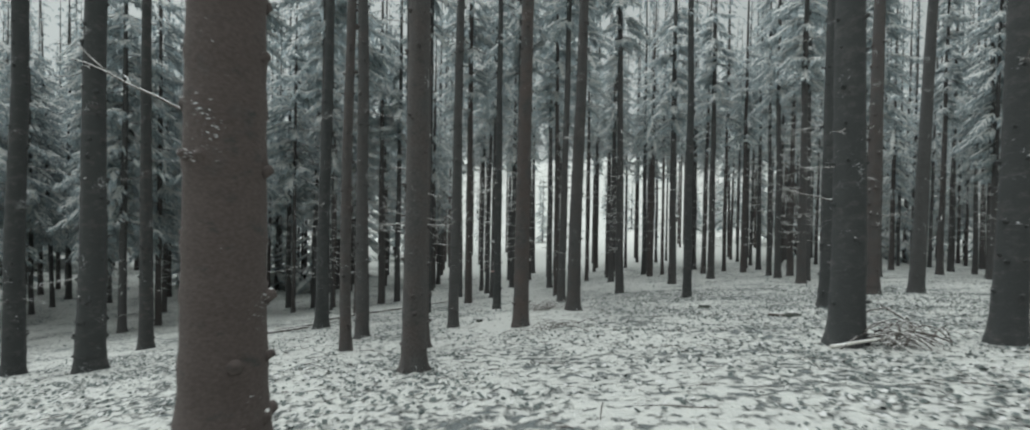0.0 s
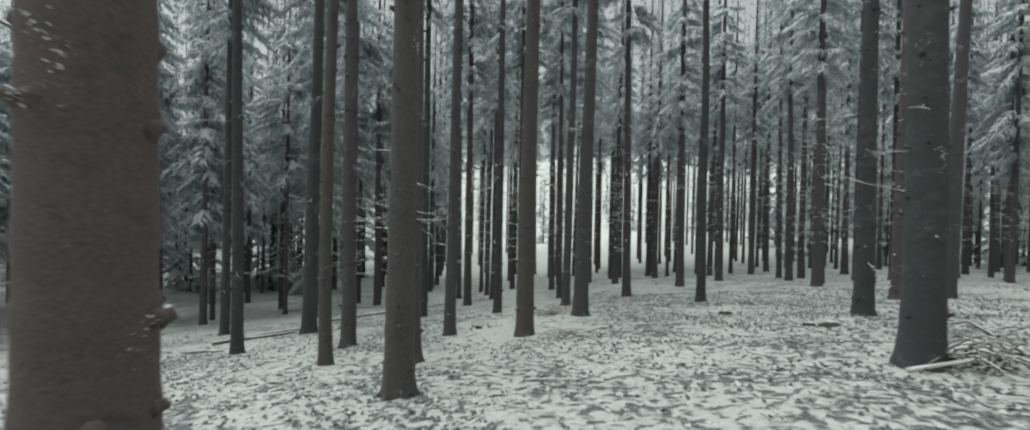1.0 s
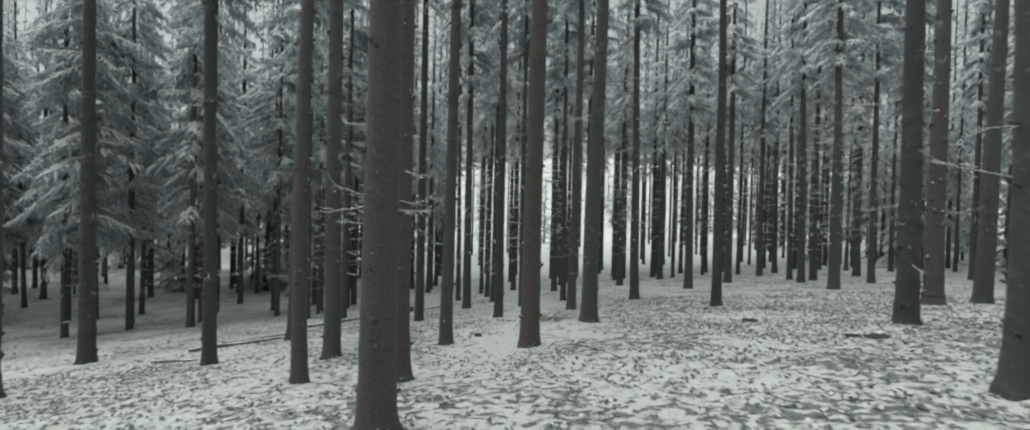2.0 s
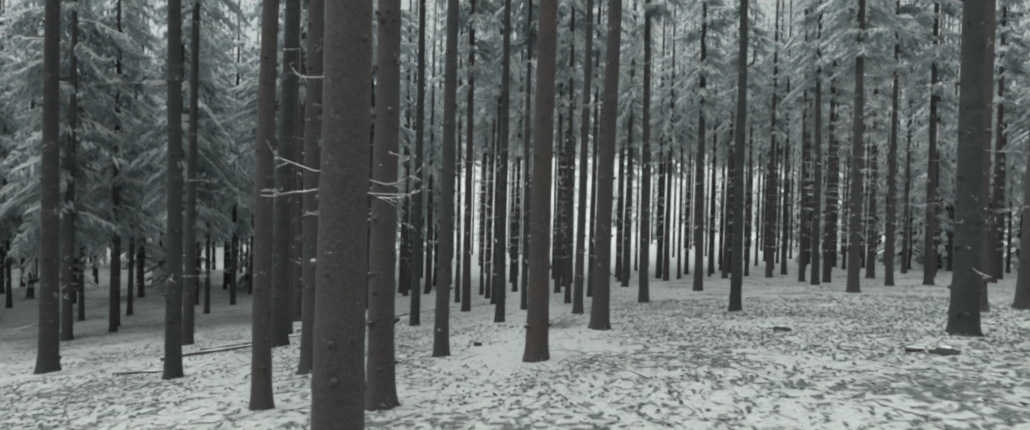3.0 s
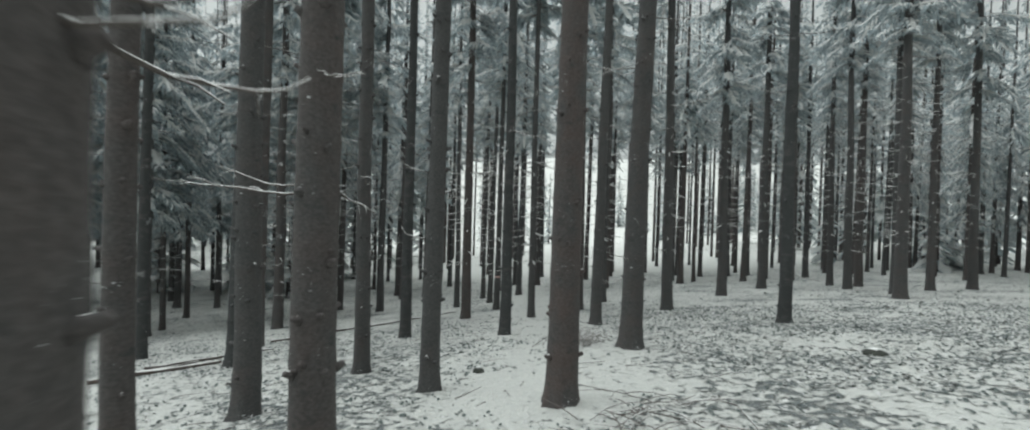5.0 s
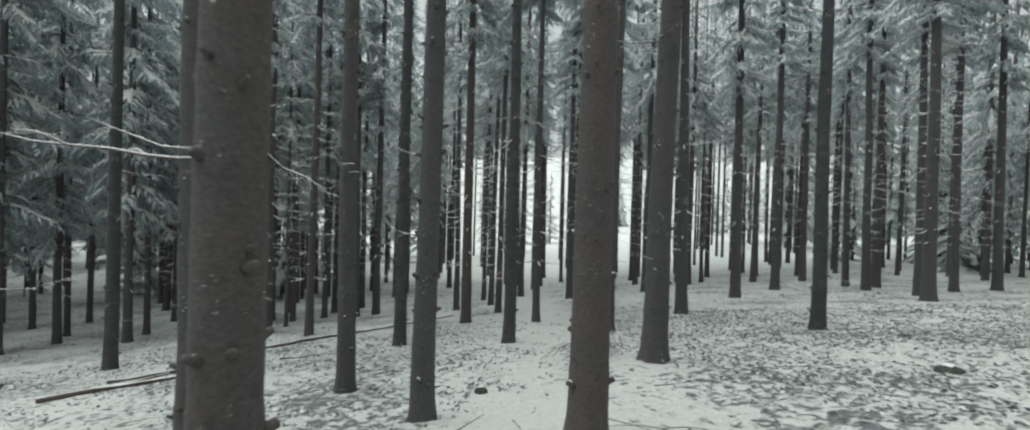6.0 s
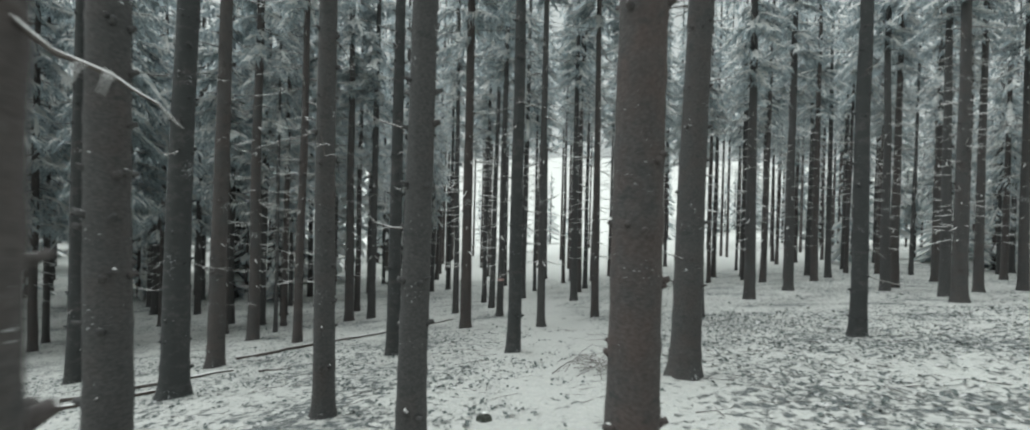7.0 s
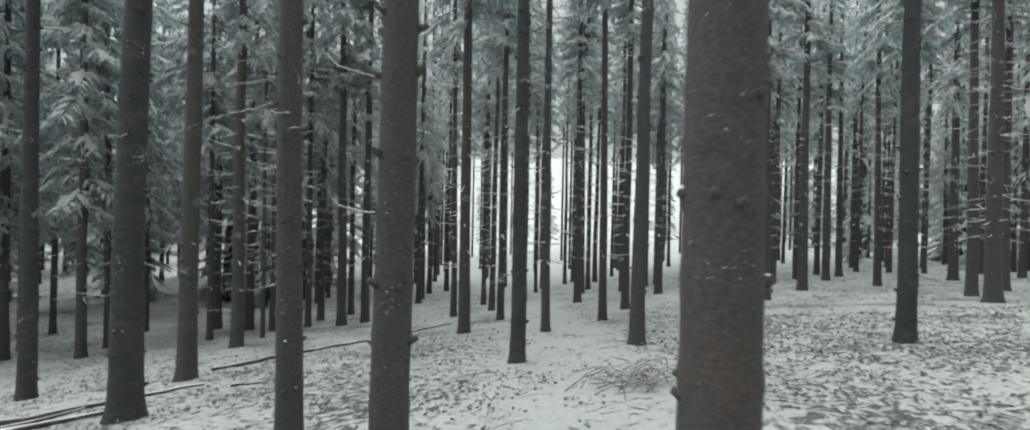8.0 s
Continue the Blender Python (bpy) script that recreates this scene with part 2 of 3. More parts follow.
# ---------------------------------------------------------------- spruces
HEIGHT = 28.0


def trunk_radius(z, d):
    r = d / 2 * (1 - 0.92 * max(z - 1.3, -1.3) / (HEIGHT - 1.3)) if z > 0 else d / 2 * 1.05
    return r + 0.075 * d * math.exp(-max(z, 0) / 0.2) + 0.03 * d * math.exp(-max(z, 0) / 0.8)


def trunk_mesh(d, seed, fine, bark=BARK):
    """A tapered bole with root flare, slight sweep, swollen whorls and snow-capped branch stubs."""
    rng = random.Random(seed)
    s = Soup()
    sides = 28 if fine else 10
    zs = [-0.35, -0.15]
    z = 0.0
    while z < HEIGHT:
        zs.append(z)
        z += (0.05 if z < 0.5 else 0.09 if z < 5 else 0.8) if fine else (0.12 if z < 0.5 else 0.5 if z < 8 else 1.6)
    zs.append(HEIGHT)
    whorls, z = [], rng.uniform(0.3, 0.7)
    while z < 9:
        whorls.append(z)
        z += rng.uniform(0.34, 0.55)
    lobes, ph = rng.choice((4, 5, 6)), rng.uniform(0, 6.28)
    off = rng.uniform(0, 100)

    def centre(z):
        zz = max(z, 0)
        return (0.05 * noise.noise(Vector((zz * 0.22, off, 0))) * min(1, zz), 0.05 * noise.noise(Vector((zz * 0.22, off, 7))) * min(1, zz))

    vs = []
    for z in zs:
        swell = sum(math.exp(-((z - w) / 0.05) ** 2) for w in whorls if abs(z - w) < 0.2) * 0.05
        cx, cy = centre(z)
        r0 = trunk_radius(z, d)
        for j in range(sides):
            a = 2 * math.pi * j / sides
            foot = math.exp(-max(z, 0) / 0.18) * 0.17 * max(0.0, math.cos(lobes * a + ph + 0.8 * math.sin(a + off)))
            rough = 0.03 * noise.noise(Vector((math.cos(a) * 2, math.sin(a) * 2, z * 1.2 + off)))
            fine_r = 0.018 * noise.noise(Vector((math.cos(a) * 6, math.sin(a) * 6, z * 7 + off))) if fine else 0
            r = r0 * (1 + foot + rough + fine_r + swell)
            vs.append((cx + r * math.cos(a), cy + r * math.sin(a), z))
    fs = [(i * sides + j, i * sides + (j + 1) % sides, (i + 1) * sides + (j + 1) % sides, (i + 1) * sides + j)
          for i in range(len(zs) - 1) for j in range(sides)]
    s.add(vs, fs, 0)
    if fine:
        for j in range(lobes):
            a = (2 * math.pi * j - ph) / lobes + rng.uniform(-0.2, 0.2)
            out, r0 = d / 2 + rng.uniform(0.05, 0.17), rng.uniform(0.08, 0.13) * d + 0.006
            bend = rng.uniform(-0.3, 0.3)
            toe = [(math.cos(a + bend * t) * (d * 0.3 + (out - d * 0.3) * t), math.sin(a + bend * t) * (d * 0.3 + (out - d * 0.3) * t), 0.19 * (1 - t) ** 1.7 - 0.03 - 0.06 * t) for t in (0, 0.3, 0.6, 0.85, 1)]
            rr = [r0 * 1.3, r0, r0 * 0.75, r0 * 0.5, r0 * 0.25]
            s.tube(toe, rr, 8, 0)
            if rng.random() < 0.6:
                s.ridge([(x, y, z + r * 0.7) for (x, y, z), r in zip(toe[1:4], rr[1:4])], [rr[1] * 0.6, rr[2] * 0.8, rr[3] * 0.5], 0.022, 1)
    for w in whorls:
        for k in range(rng.choice((2, 3, 4, 5)) if fine else rng.choice((0, 1, 2))):
            a, zz = rng.uniform(0, 6.28), w + rng.uniform(-0.06, 0.06)
            cx, cy = centre(zz)
            r = trunk_radius(zz, d) * 0.97
            ln, th = rng.uniform(0.025, 0.07), rng.uniform(0.013, 0.028) * (2.0 if d > 0.45 else 1.1)
            dx, dy = math.cos(a), math.sin(a)
            p0 = (cx + dx * r, cy + dy * r, zz)
            p1 = (cx + dx * (r + ln * 0.4), cy + dy * (r + ln * 0.4), zz + ln * 0.1)
            p2 = (cx + dx * (r + ln), cy + dy * (r + ln), zz + ln * 0.35)
            s.tube([p0, p1, p2] if fine else [p0, p2], [th * 1.45, th, th * 0.75], 6 if fine else 3, 0, fine)
            if rng.random() < 0.45:
                b, e = th * rng.uniform(0.3, 0.7), ln * 0.36 + 0.005
                o = (cx + dx * (r + ln * 0.5), cy + dy * (r + ln * 0.5), zz + th * 0.8)
                dome, k6 = [], 6 if fine else 4
                for q, h in ((1.0, 0.0), (0.72, 0.65)):
                    for j in range(k6):
                        c1, s1 = math.cos(6.2832 * j / k6) * e * q, math.sin(6.2832 * j / k6) * b * q
                        dome.append((o[0] + dx * c1 - dy * s1, o[1] + dy * c1 + dx * s1, o[2] + h * b))
                dome.append((o[0], o[1], o[2] + b))
                s.add(dome, [(j, (j + 1) % k6, k6 + (j + 1) % k6, k6 + j) for j in range(k6)] + [(k6 + j, k6 + (j + 1) % k6, 2 * k6) for j in range(k6)], 1)
    me = s.mesh("trunk", [bark, SNOW])
    return me, whorls


def branch_mesh(seed):
    """A dead branch one metre long along +x, with a few side twigs and a line of snow."""
    rng = random.Random(seed)
    s = Soup()
    sag, lift, bend = rng.uniform(-0.28, 0.02), rng.uniform(0.0, 0.32), rng.uniform(-0.25, 0.25)
    pts = [Vector((t, bend * t * t, sag * t + lift * t * t * t + 0.012 * math.sin(9 * t + seed))) for t in (0, 0.12, 0.3, 0.5, 0.7, 0.86, 1.0)]
    rad = [0.014, 0.011, 0.009, 0.0075, 0.006, 0.0045, 0.002]
    s.tube(pts, rad, 5, 0)
    s.ridge([p + Vector((0, 0, r * 0.7)) for p, r in zip(pts, rad)], [r * rng.uniform(0.3, 0.9) for r in rad], 0.006, 1)
    for _ in range(rng.randint(2, 5)):
        i = rng.randint(2, 5)
        side = rng.choice((-1, 1))
        ln = rng.uniform(0.1, 0.3)
        d = Vector((0.75, side * 0.6, rng.uniform(-0.3, 0.25)))
        q = [pts[i], pts[i] + d * ln * 0.5, pts[i] + d * ln + Vector((0, 0, -0.03))]
        s.tube(q, [0.004, 0.003, 0.0015], 4, 0)
        s.ridge([p + Vector((0, 0, 0.002)) for p in q], [0.004, 0.0045, 0.002], 0.005, 1)
    return s.mesh("dead_branch", [TWIG, SNOW])


def twigs_mesh(seed, far=False):
    """Fine dead twigs along a distant bole."""
    rng = random.Random(seed)
    s = Soup()
    z = 1.7
    while z < (9.5 if far else 11.5):
        z += rng.uniform(0.45, 0.7) if far else rng.uniform(0.34, 0.55)
        for _ in range(rng.randint(2, 5) if z < 5 else rng.randint(3, 6)):
            a, ln = rng.uniform(0, 6.28), rng.uniform(0.35, 0.9) * (0.55 + z / 8)
            sag = rng.uniform(-0.6, 0.05)
            pts = [Vector((math.cos(a) * (0.12 + t * ln), math.sin(a) * (0.12 + t * ln), z + sag * t * ln + 0.18 * ln * t * t)) for t in (0, 0.5, 1)]
            s.tube(pts, [0.011, 0.008, 0.003], 3, 0, False)
            s.ridge([p + Vector((0, 0, 0.006)) for p in pts], [0.006, 0.018, 0.008], 0.013, 1)
    return s.mesh("dead_twig_fringe", [TWIG, SNOW])


def crown_mesh(seed, coarse, far=False, broad=False):
    """Whorls of drooping boughs, each a fan of side sprays with hanging twigs, and the snow pillowed on them. Base at z = 0."""
    rng = random.Random(seed)
    green, white = Soup(), Soup()
    top, up_z = 15.5, Vector((0, 0, 1))
    z = 0.0
    while z < top:
        u = z / top
        # upper boughs, mostly out of view, are shortened to let daylight down
        reach = 1.8 * (1 - u) ** 0.6 * (0.6 + 0.4 * min(1, z / 2.5)) * (1 - (0.1 if broad else 0.5) * min(1, max(0, (u - 0.38) / 0.12))) * (0.9 if coarse else 1) + 0.25
        full = z < (9.5 if broad else 6.5) and not coarse
        for _ in range(rng.choice((3, 4, 4, 5)) if full else 2):
            a = rng.uniform(0, 6.28)
            L = reach * rng.uniform(0.55, 1.15)
            zz = z + rng.uniform(-0.25, 0.25)
            up, droop = rng.uniform(0.0, 0.3), rng.uniform(0.5, 1.0)
            f, r = Vector((math.cos(a), math.sin(a), 0)), Vector((-math.sin(a), math.cos(a), 0))

            def at(t):
                return f * (L * t) + up_z * (zz + L * (up * t - droop * t * t + 0.25 * t ** 4))

            green.tube([at(0), at(0.5), at(1)], [0.02, 0.012, 0.004], 3, 1, False)
            if full and rng.random() < 0.8:
                ts = (0.2, 0.38, 0.56, 0.74, 0.9, 1.03)
                q = L * rng.uniform(0.04, 0.075)
                white.ridge([at(t) + up_z * 0.02 for t in ts], [q * w * rng.uniform(0.5, 1.3) for w in (0.35, 0.8, 1.1, 1.2, 0.9, 0.3)], q * 0.55 + 0.02, 0)
            stations = 2 if coarse else 3 if not full else 5 if far else 8
            for k in range(stations):
                t = 0.2 + 0.8 * k / (stations - 1)
                p = at(t)
                for side in (-1, 1):
                    ln = L * (0.42 - 0.24 * t) * rng.uniform(0.7, 1.3) + 0.12
                    d = (f * rng.uniform(0.45, 0.9) + r * side * rng.uniform(0.5, 0.9)).normalized()
                    fall = rng.uniform(0.25, 0.9)
                    wd = ln * rng.uniform(0.1, 0.18) * (1.2 if coarse or far else 0.85)
                    n = d.cross(up_z)
                    mid = p + d * ln * 0.5 - up_z * (ln * fall * 0.3)
                    tip = p + d * ln - up_z * (ln * fall)
                    dip = up_z * (wd * 0.5)
                    green.add([p, mid - n * wd - dip, tip, mid + n * wd - dip], [(0, 1, 2), (0, 2, 3)], 0)
                    # hanging twiglets
                    for _ in range(2 if full and not far else 1):
                        hang = ln * rng.uniform(0.25, 0.6)
                        q = p + d * ln * rng.uniform(0.15, 0.8) - up_z * (ln * fall * 0.25)
                        green.add([q - d * 0.035, q + d * 0.05, q + n * rng.uniform(-0.05, 0.05) - up_z * hang], [(0, 1, 2)], 0)
                    # far boughs carry more snow, which stands in for the paleness of mist
                    if rng.random() < (0.85 if far else 0.72):
                        sw, h = wd * rng.uniform(0.6, 1.1), up_z * 0.015
                        a0, a2 = p.lerp(mid, 0.1) + h, mid.lerp(tip, rng.uniform(0.3, 0.9)) + h
                        m2 = mid + h
                        edge = [a0, m2 - n * sw - dip * 0.6, a2, m2 + n * sw - dip * 0.6]
                        if full and not far:
                            white.add([*edge, m2 + up_z * rng.uniform(0.03, 0.07)], [(0, 1, 4), (1, 2, 4), (2, 3, 4), (3, 0, 4)], 0)
                        else:
                            white.add(edge, [(0, 1, 2), (0, 2, 3)], 0)
        z += rng.uniform(0.42, 0.66) if full else 0.9
    return green.mesh("crown", [NEEDLES, TWIG], False), white.mesh("snow_load", [BOUGH_SNOW])


CROWNS = [crown_mesh(40 + k, False) for k in range(6)]
FAR_CROWNS = [crown_mesh(50 + k, False, True) for k in range(5)]
BROAD_CROWNS = [crown_mesh(55 + k, False, False, True) for k in range(4)]
# coarse unseen crowns over the near boles, sized to shade the ground
SHADE_CROWNS = [crown_mesh(60 + k, True) for k in range(3)]
FAR_TRUNKS = [trunk_mesh(0.36, 70 + k, False)[0] for k in range(5)]
BRANCHES = [branch_mesh(90 + k) for k in range(9)]
TWIGS = [twigs_mesh(110 + k) for k in range(4)]
FAR_TWIGS = [twigs_mesh(120 + k, True) for k in range(3)]
PLANTED = []
tree_rng = random.Random(5)


def plant(x, y, d, lean=None, near=False, crown=None, branches=9, low=1.2, limbs=(), red=False, dark=False):
    """One spruce: d is its thickness at breast height, lean in degrees sideways, crown the height where green boughs begin."""
    rng = tree_rng
    seed = len(PLANTED) + 200
    PLANTED.append((x, y))
    lean = rng.uniform(-0.7, 0.7) if lean is None else lean
    crown = rng.uniform(*((10.5, 12.0) if y < 24 else (9.5, 12.0))) if crown is None else crown
    tree = new("spruce_tree")
    tree.matrix_basis = pose(x, y, float(slope(x, y)) + 0.02, rng.uniform(-0.6, 0.6), lean, 0)
    tone = "slender" if d < 0.27 else "stout" if d > 0.41 else "straight"
    tagged(tree, label=f"{tone} spruce with {'reddish-brown' if red else 'damp dark grey' if dark else 'grey-brown'} scaly bark standing in snow", category="tree", group="spruces of the wood")
    if near:
        me, whorls = trunk_mesh(d, seed, True, RED_BARK if red else DARK_BARK if dark else BARK)
        part("trunk", me, tree)
        for k in range(branches):
            z = rng.choice([w for w in whorls if w > low]) + rng.uniform(-0.04, 0.04)
            a, ln = rng.uniform(0, 360), rng.uniform(0.3, 0.95) * (0.75 + 0.08 * z)
            r = trunk_radius(z, d) * 0.95
            m = pose(r * math.cos(radians(a)), r * math.sin(radians(a)), z, 0, rng.uniform(-12, 18), a) @ Matrix.Diagonal((ln, ln, ln, 1))
            part("dead_branch", rng.choice(BRANCHES), tree, m)
        for z, a, ln, tip in limbs:
            r = trunk_radius(z, d) * 0.95
            m = pose(r * math.cos(radians(a)), r * math.sin(radians(a)), z, 0, -tip, a) @ Matrix.Diagonal((ln, max(ln, 0.75), max(ln, 0.75), 1))
            part("dead_branch", rng.choice(BRANCHES), tree, m)
    else:
        part("trunk", rng.choice(FAR_TRUNKS), tree, pose(0, 0, 0, 0, 0, rng.uniform(0, 360)) @ Matrix.Diagonal((d / 0.36, d / 0.36, rng.uniform(0.9, 1.1), 1)))
        if y < 50:
            part("dead_twig_fringe", rng.choice(FAR_TWIGS if y > 40 else TWIGS), tree, pose(0, 0, 0, 0, 0, rng.uniform(0, 360)), kind="stuff")
    g, w = rng.choice(SHADE_CROWNS if crown > 9.5 and y < 20 else BROAD_CROWNS if crown < 6 and x < -12 and y < 46 or x > 18 and y < 38 else FAR_CROWNS if y > 40 else CROWNS)
    k = rng.uniform(1.0, 1.35) if x < -12 and crown < 6 and y < 42 else rng.uniform(0.95, 1.25) if x < -12 else rng.uniform(0.68, 0.98)
    m = pose(0, 0, crown, 0, 0, rng.uniform(0, 360)) @ Matrix.Diagonal((k, k, (HEIGHT - crown) / 15.5, 1))
    c = part("crown", g, tree, m)
    part("snow_load", w, c, label="white snow lying on the boughs", kind="stuff")
    return tree


# the boles along the way
plant(-2.00, 3.62, 0.52, -0.1, near=True, branches=2, low=3, limbs=[(2.42, 180, 0.9, 22), (2.5, 120, 0.5, 5)], red=True)
plant(-1.35, 7.13, 0.31, 0.1, near=True, branches=0, limbs=[(2.75, 150, 0.4, 10), (2.05, 8, 0.4, 9), (1.98, -10, 0.42, 5), (2.0, 174, 0.36, 14), (2.1, 208, 0.36, 24), (2.0, 60, 0.5, 0)])
plant(0.17, 12.22, 0.34, 0.3, near=True, branches=1, low=4, red=True)
plant(1.86, 16.30, 0.40, 0.9, near=True)
plant(-1.54, 13.41, 0.25, 0.5, near=True, branches=7, limbs=[(2.1, 180, 0.4, 12), (3.0, 175, 0.45, 20)])
plant(-2.29, 26.47, 0.36, -0.3)
plant(5.07, 25.01, 0.38, -0.9)
plant(9.44, 31.19, 0.44, -0.5)
plant(6.48, 19.53, 0.30, -0.2, near=True, dark=True)
plant(-3.16, 9.87, 0.20, -0.1, near=True, branches=5, low=1.8)
plant(-3.63, 12.53, 0.30, -0.7, near=True, branches=5, low=1.8)
plant(-6.51, 17.73, 0.42, 0.8, near=True, dark=True)
plant(-7.95, 21.50, 0.38, 0.5, near=True)
plant(-8.99, 11.09, 0.50, 0.2, near=True, dark=True)
plant(-11.49, 12.00, 0.40, 0.4, near=True, dark=True)
plant(-11.64, 16.54, 0.38, -0.6, near=True, dark=True)
plant(-25.11, 37.55, 0.31, crown=5.6)
plant(-6.38, 13.20, 0.25, -0.8, near=True, dark=True)
plant(-10.90, 20.85, 0.31, 0.6, near=True, dark=True)
plant(-20.60, 30.30, 0.32, 0.3, crown=5.0)
plant(-20.90, 27.90, 0.40, 0.2, crown=5.4)
plant(-22.60, 28.60, 0.30, -0.4, crown=4.6)
plant(-22.40, 32.90, 0.27, 0.0, crown=5.2)
plant(-28.30, 35.50, 0.26, 0.5, crown=4.4)
plant(-32.27, 41.74, 0.28, crown=4.6)
plant(-34.26, 37.12, 0.30, crown=4.4)
plant(-35.10, 39.76, 0.30, -2.5, crown=4.8)
plant(-26.81, 35.81, 0.30, crown=5.6)
plant(-16.60, 29.10, 0.34, 0.4, crown=5.6)
plant(-17.54, 31.57, 0.27, -0.3, crown=5.8)
plant(-19.61, 36.71, 0.30, crown=5.6)
plant(-23.33, 41.57, 0.42, crown=5.0)
plant(-29.25, 50.60, 0.40, crown=4.6)
plant(-13.25, 34.70, 0.39, 0.3, crown=7.5)
plant(-10.71, 30.72, 0.17, -0.2, crown=9.0)
plant(-11.45, 33.15, 0.26, 0.5, crown=8.0)
plant(-13.30, 31.55, 0.23, 0.2, crown=8.0)
plant(-15.49, 36.00, 0.38, -0.2, crown=6.5)
plant(-10.10, 33.73, 0.28, 0.1, crown=8.5)
plant(-10.60, 36.64, 0.35, 0.4, crown=8.0)
plant(-9.69, 38.70, 0.33, 0.0, crown=8.5)
plant(-15.75, 43.87, 0.27, crown=7.0)
plant(-6.82, 43.26, 0.35, 0.2, crown=8.5)
plant(-7.00, 45.97, 0.22, crown=8.5)
plant(-3.47, 20.94, 0.30, 0.2, near=True, dark=True)
plant(-0.64, 19.98, 0.28, -0.1, near=True, dark=True)
plant(0.20, 25.05, 0.25, -0.4)
plant(2.20, 27.14, 0.27, -0.7)
plant(1.93, 21.15, 0.30, 0.6, near=True)
plant(3.77, 31.08, 0.31)
forked = plant(2.48, 36.38, 0.38, -0.5, crown=11.5)
plant(11.26, 43.33, 0.42, 0.2)
plant(7.18, 38.66, 0.42)
plant(18.47, 49.08, 0.42)
plant(18.58, 42.39, 0.42)
plant(21.09, 45.13, 0.41)
plant(17.00, 33.70, 0.42)
plant(18.75, 35.52, 0.42)
plant(14.75, 26.83, 0.45, 0.1)
plant(16.74, 29.91, 0.38, -0.4)
plant(24.30, 39.80, 0.45)
plant(20.30, 32.40, 0.37, 0.2)
plant(23.10, 33.20, 0.42)
plant(18.05, 37.00, 0.35)
plant(15.52, 42.90, 0.40)
plant(16.97, 49.32, 0.40)
plant(14.96, 49.93, 0.38)
plant(7.94, 13.21, 0.39, -0.1, near=True, dark=True)
plant(4.61, 7.22, 0.41, -0.6, near=True, dark=True)
plant(12.20, 17.84, 0.48, near=True)
plant(14.31, 18.58, 0.45, 1.5, near=True)
plant(30.24, 37.13, 0.42)
plant(34.30, 41.07, 0.42, 0.3)
plant(31.81, 34.92, 0.42)
plant(39.80, 44.45, 0.42)
plant(6.50, 6.85, 0.36, 1.4, near=True, dark=True)
plant(-10.35, 28.10, 0.41, 0.1)
plant(-7.75, 25.85, 0.28, 0.4)
plant(-3.07, 15.43, 0.26, -0.6, near=True)
plant(-1.70, 9.66, 0.285, -0.3, near=True, branches=3, low=2.6, limbs=[(2.1, 185, 0.7, 18), (2.12, 5, 0.22, 4), (2.15, 150, 0.7, 5)])
plant(-21.91, 48.48, 0.35, crown=5.6)
plant(-20.38, 41.16, 0.35, crown=5.6)
plant(-13.85, 38.56, 0.41, crown=5.6)
plant(-8.44, 33.38, 0.41)
plant(-7.59, 34.05, 0.37)
plant(-3.42, 33.39, 0.28)
plant(-1.79, 34.98, 0.30)
marked = plant(-1.24, 30.17, 0.27, 0.2)
plant(-0.17, 40.36, 0.36)
plant(-2.43, 39.10, 0.27)
plant(13.40, 35.60, 0.46)



def second_stem(tree):
    """The fork of a spruce: a second leader that leaves the bole high up and rises beside it."""
    s = Soup()
    pts = [(0.0, 0.0, 11.2), (0.16, 0.02, 11.9), (0.34, 0.03, 12.9), (0.42, 0.02, 14.6), (0.46, 0.0, 17.0), (0.46, 0.0, 21.0)]
    s.tube(pts, [0.085, 0.088, 0.085, 0.08, 0.065, 0.02], 10, 0)
    return part("second_stem", s.mesh("second_stem", [BARK]), tree)


def paint_mark(tree, d, z, high):
    """A forester's daub of paint across the front of a bole."""
    s = Soup()
    r, vs, k = trunk_radius(z, d) * 1.05 + 0.006, [], 9
    for h, trim in ((-0.5, 0.06), (0.0, 0.0), (0.5, 0.1)):
        for j in range(k):
            a = radians(205 + 130 * j / (k - 1)) + trim * (1 if j < k / 2 else -1) + 0.05 * math.sin(5 * j + 3 * h)
            vs.append((r * math.cos(a), r * math.sin(a), z + high * h * (1 + 0.25 * math.sin(2.3 * j))))
    s.add(vs, [(i * k + j, i * k + j + 1, (i + 1) * k + j + 1, (i + 1) * k + j) for i in range(2) for j in range(k - 1)], 0)
    return part("paint_mark", s.mesh("paint_mark", [PAINT]), tree, label="faded pale red paint mark on the bark")


second_stem(forked)
paint_mark(marked, 0.27, 1.5, 0.09)

# the wood around them
wood_rng = random.Random(17)


def room(x, y, gap):
    return all((x - a) ** 2 + (y - b) ** 2 > gap * gap for a, b in PLANTED)


def wood(count, x0, x1, y0, y1, gap, crowns, keep=None):
    made = 0
    for _ in range(count * 12):
        x, y = wood_rng.uniform(x0, x1), wood_rng.uniform(y0, y1)
        if made < count and room(x, y, gap) and (keep is None or keep(x, y)):
            plant(x, y, wood_rng.uniform(0.24, 0.42), crown=wood_rng.uniform(*crowns))
            made += 1


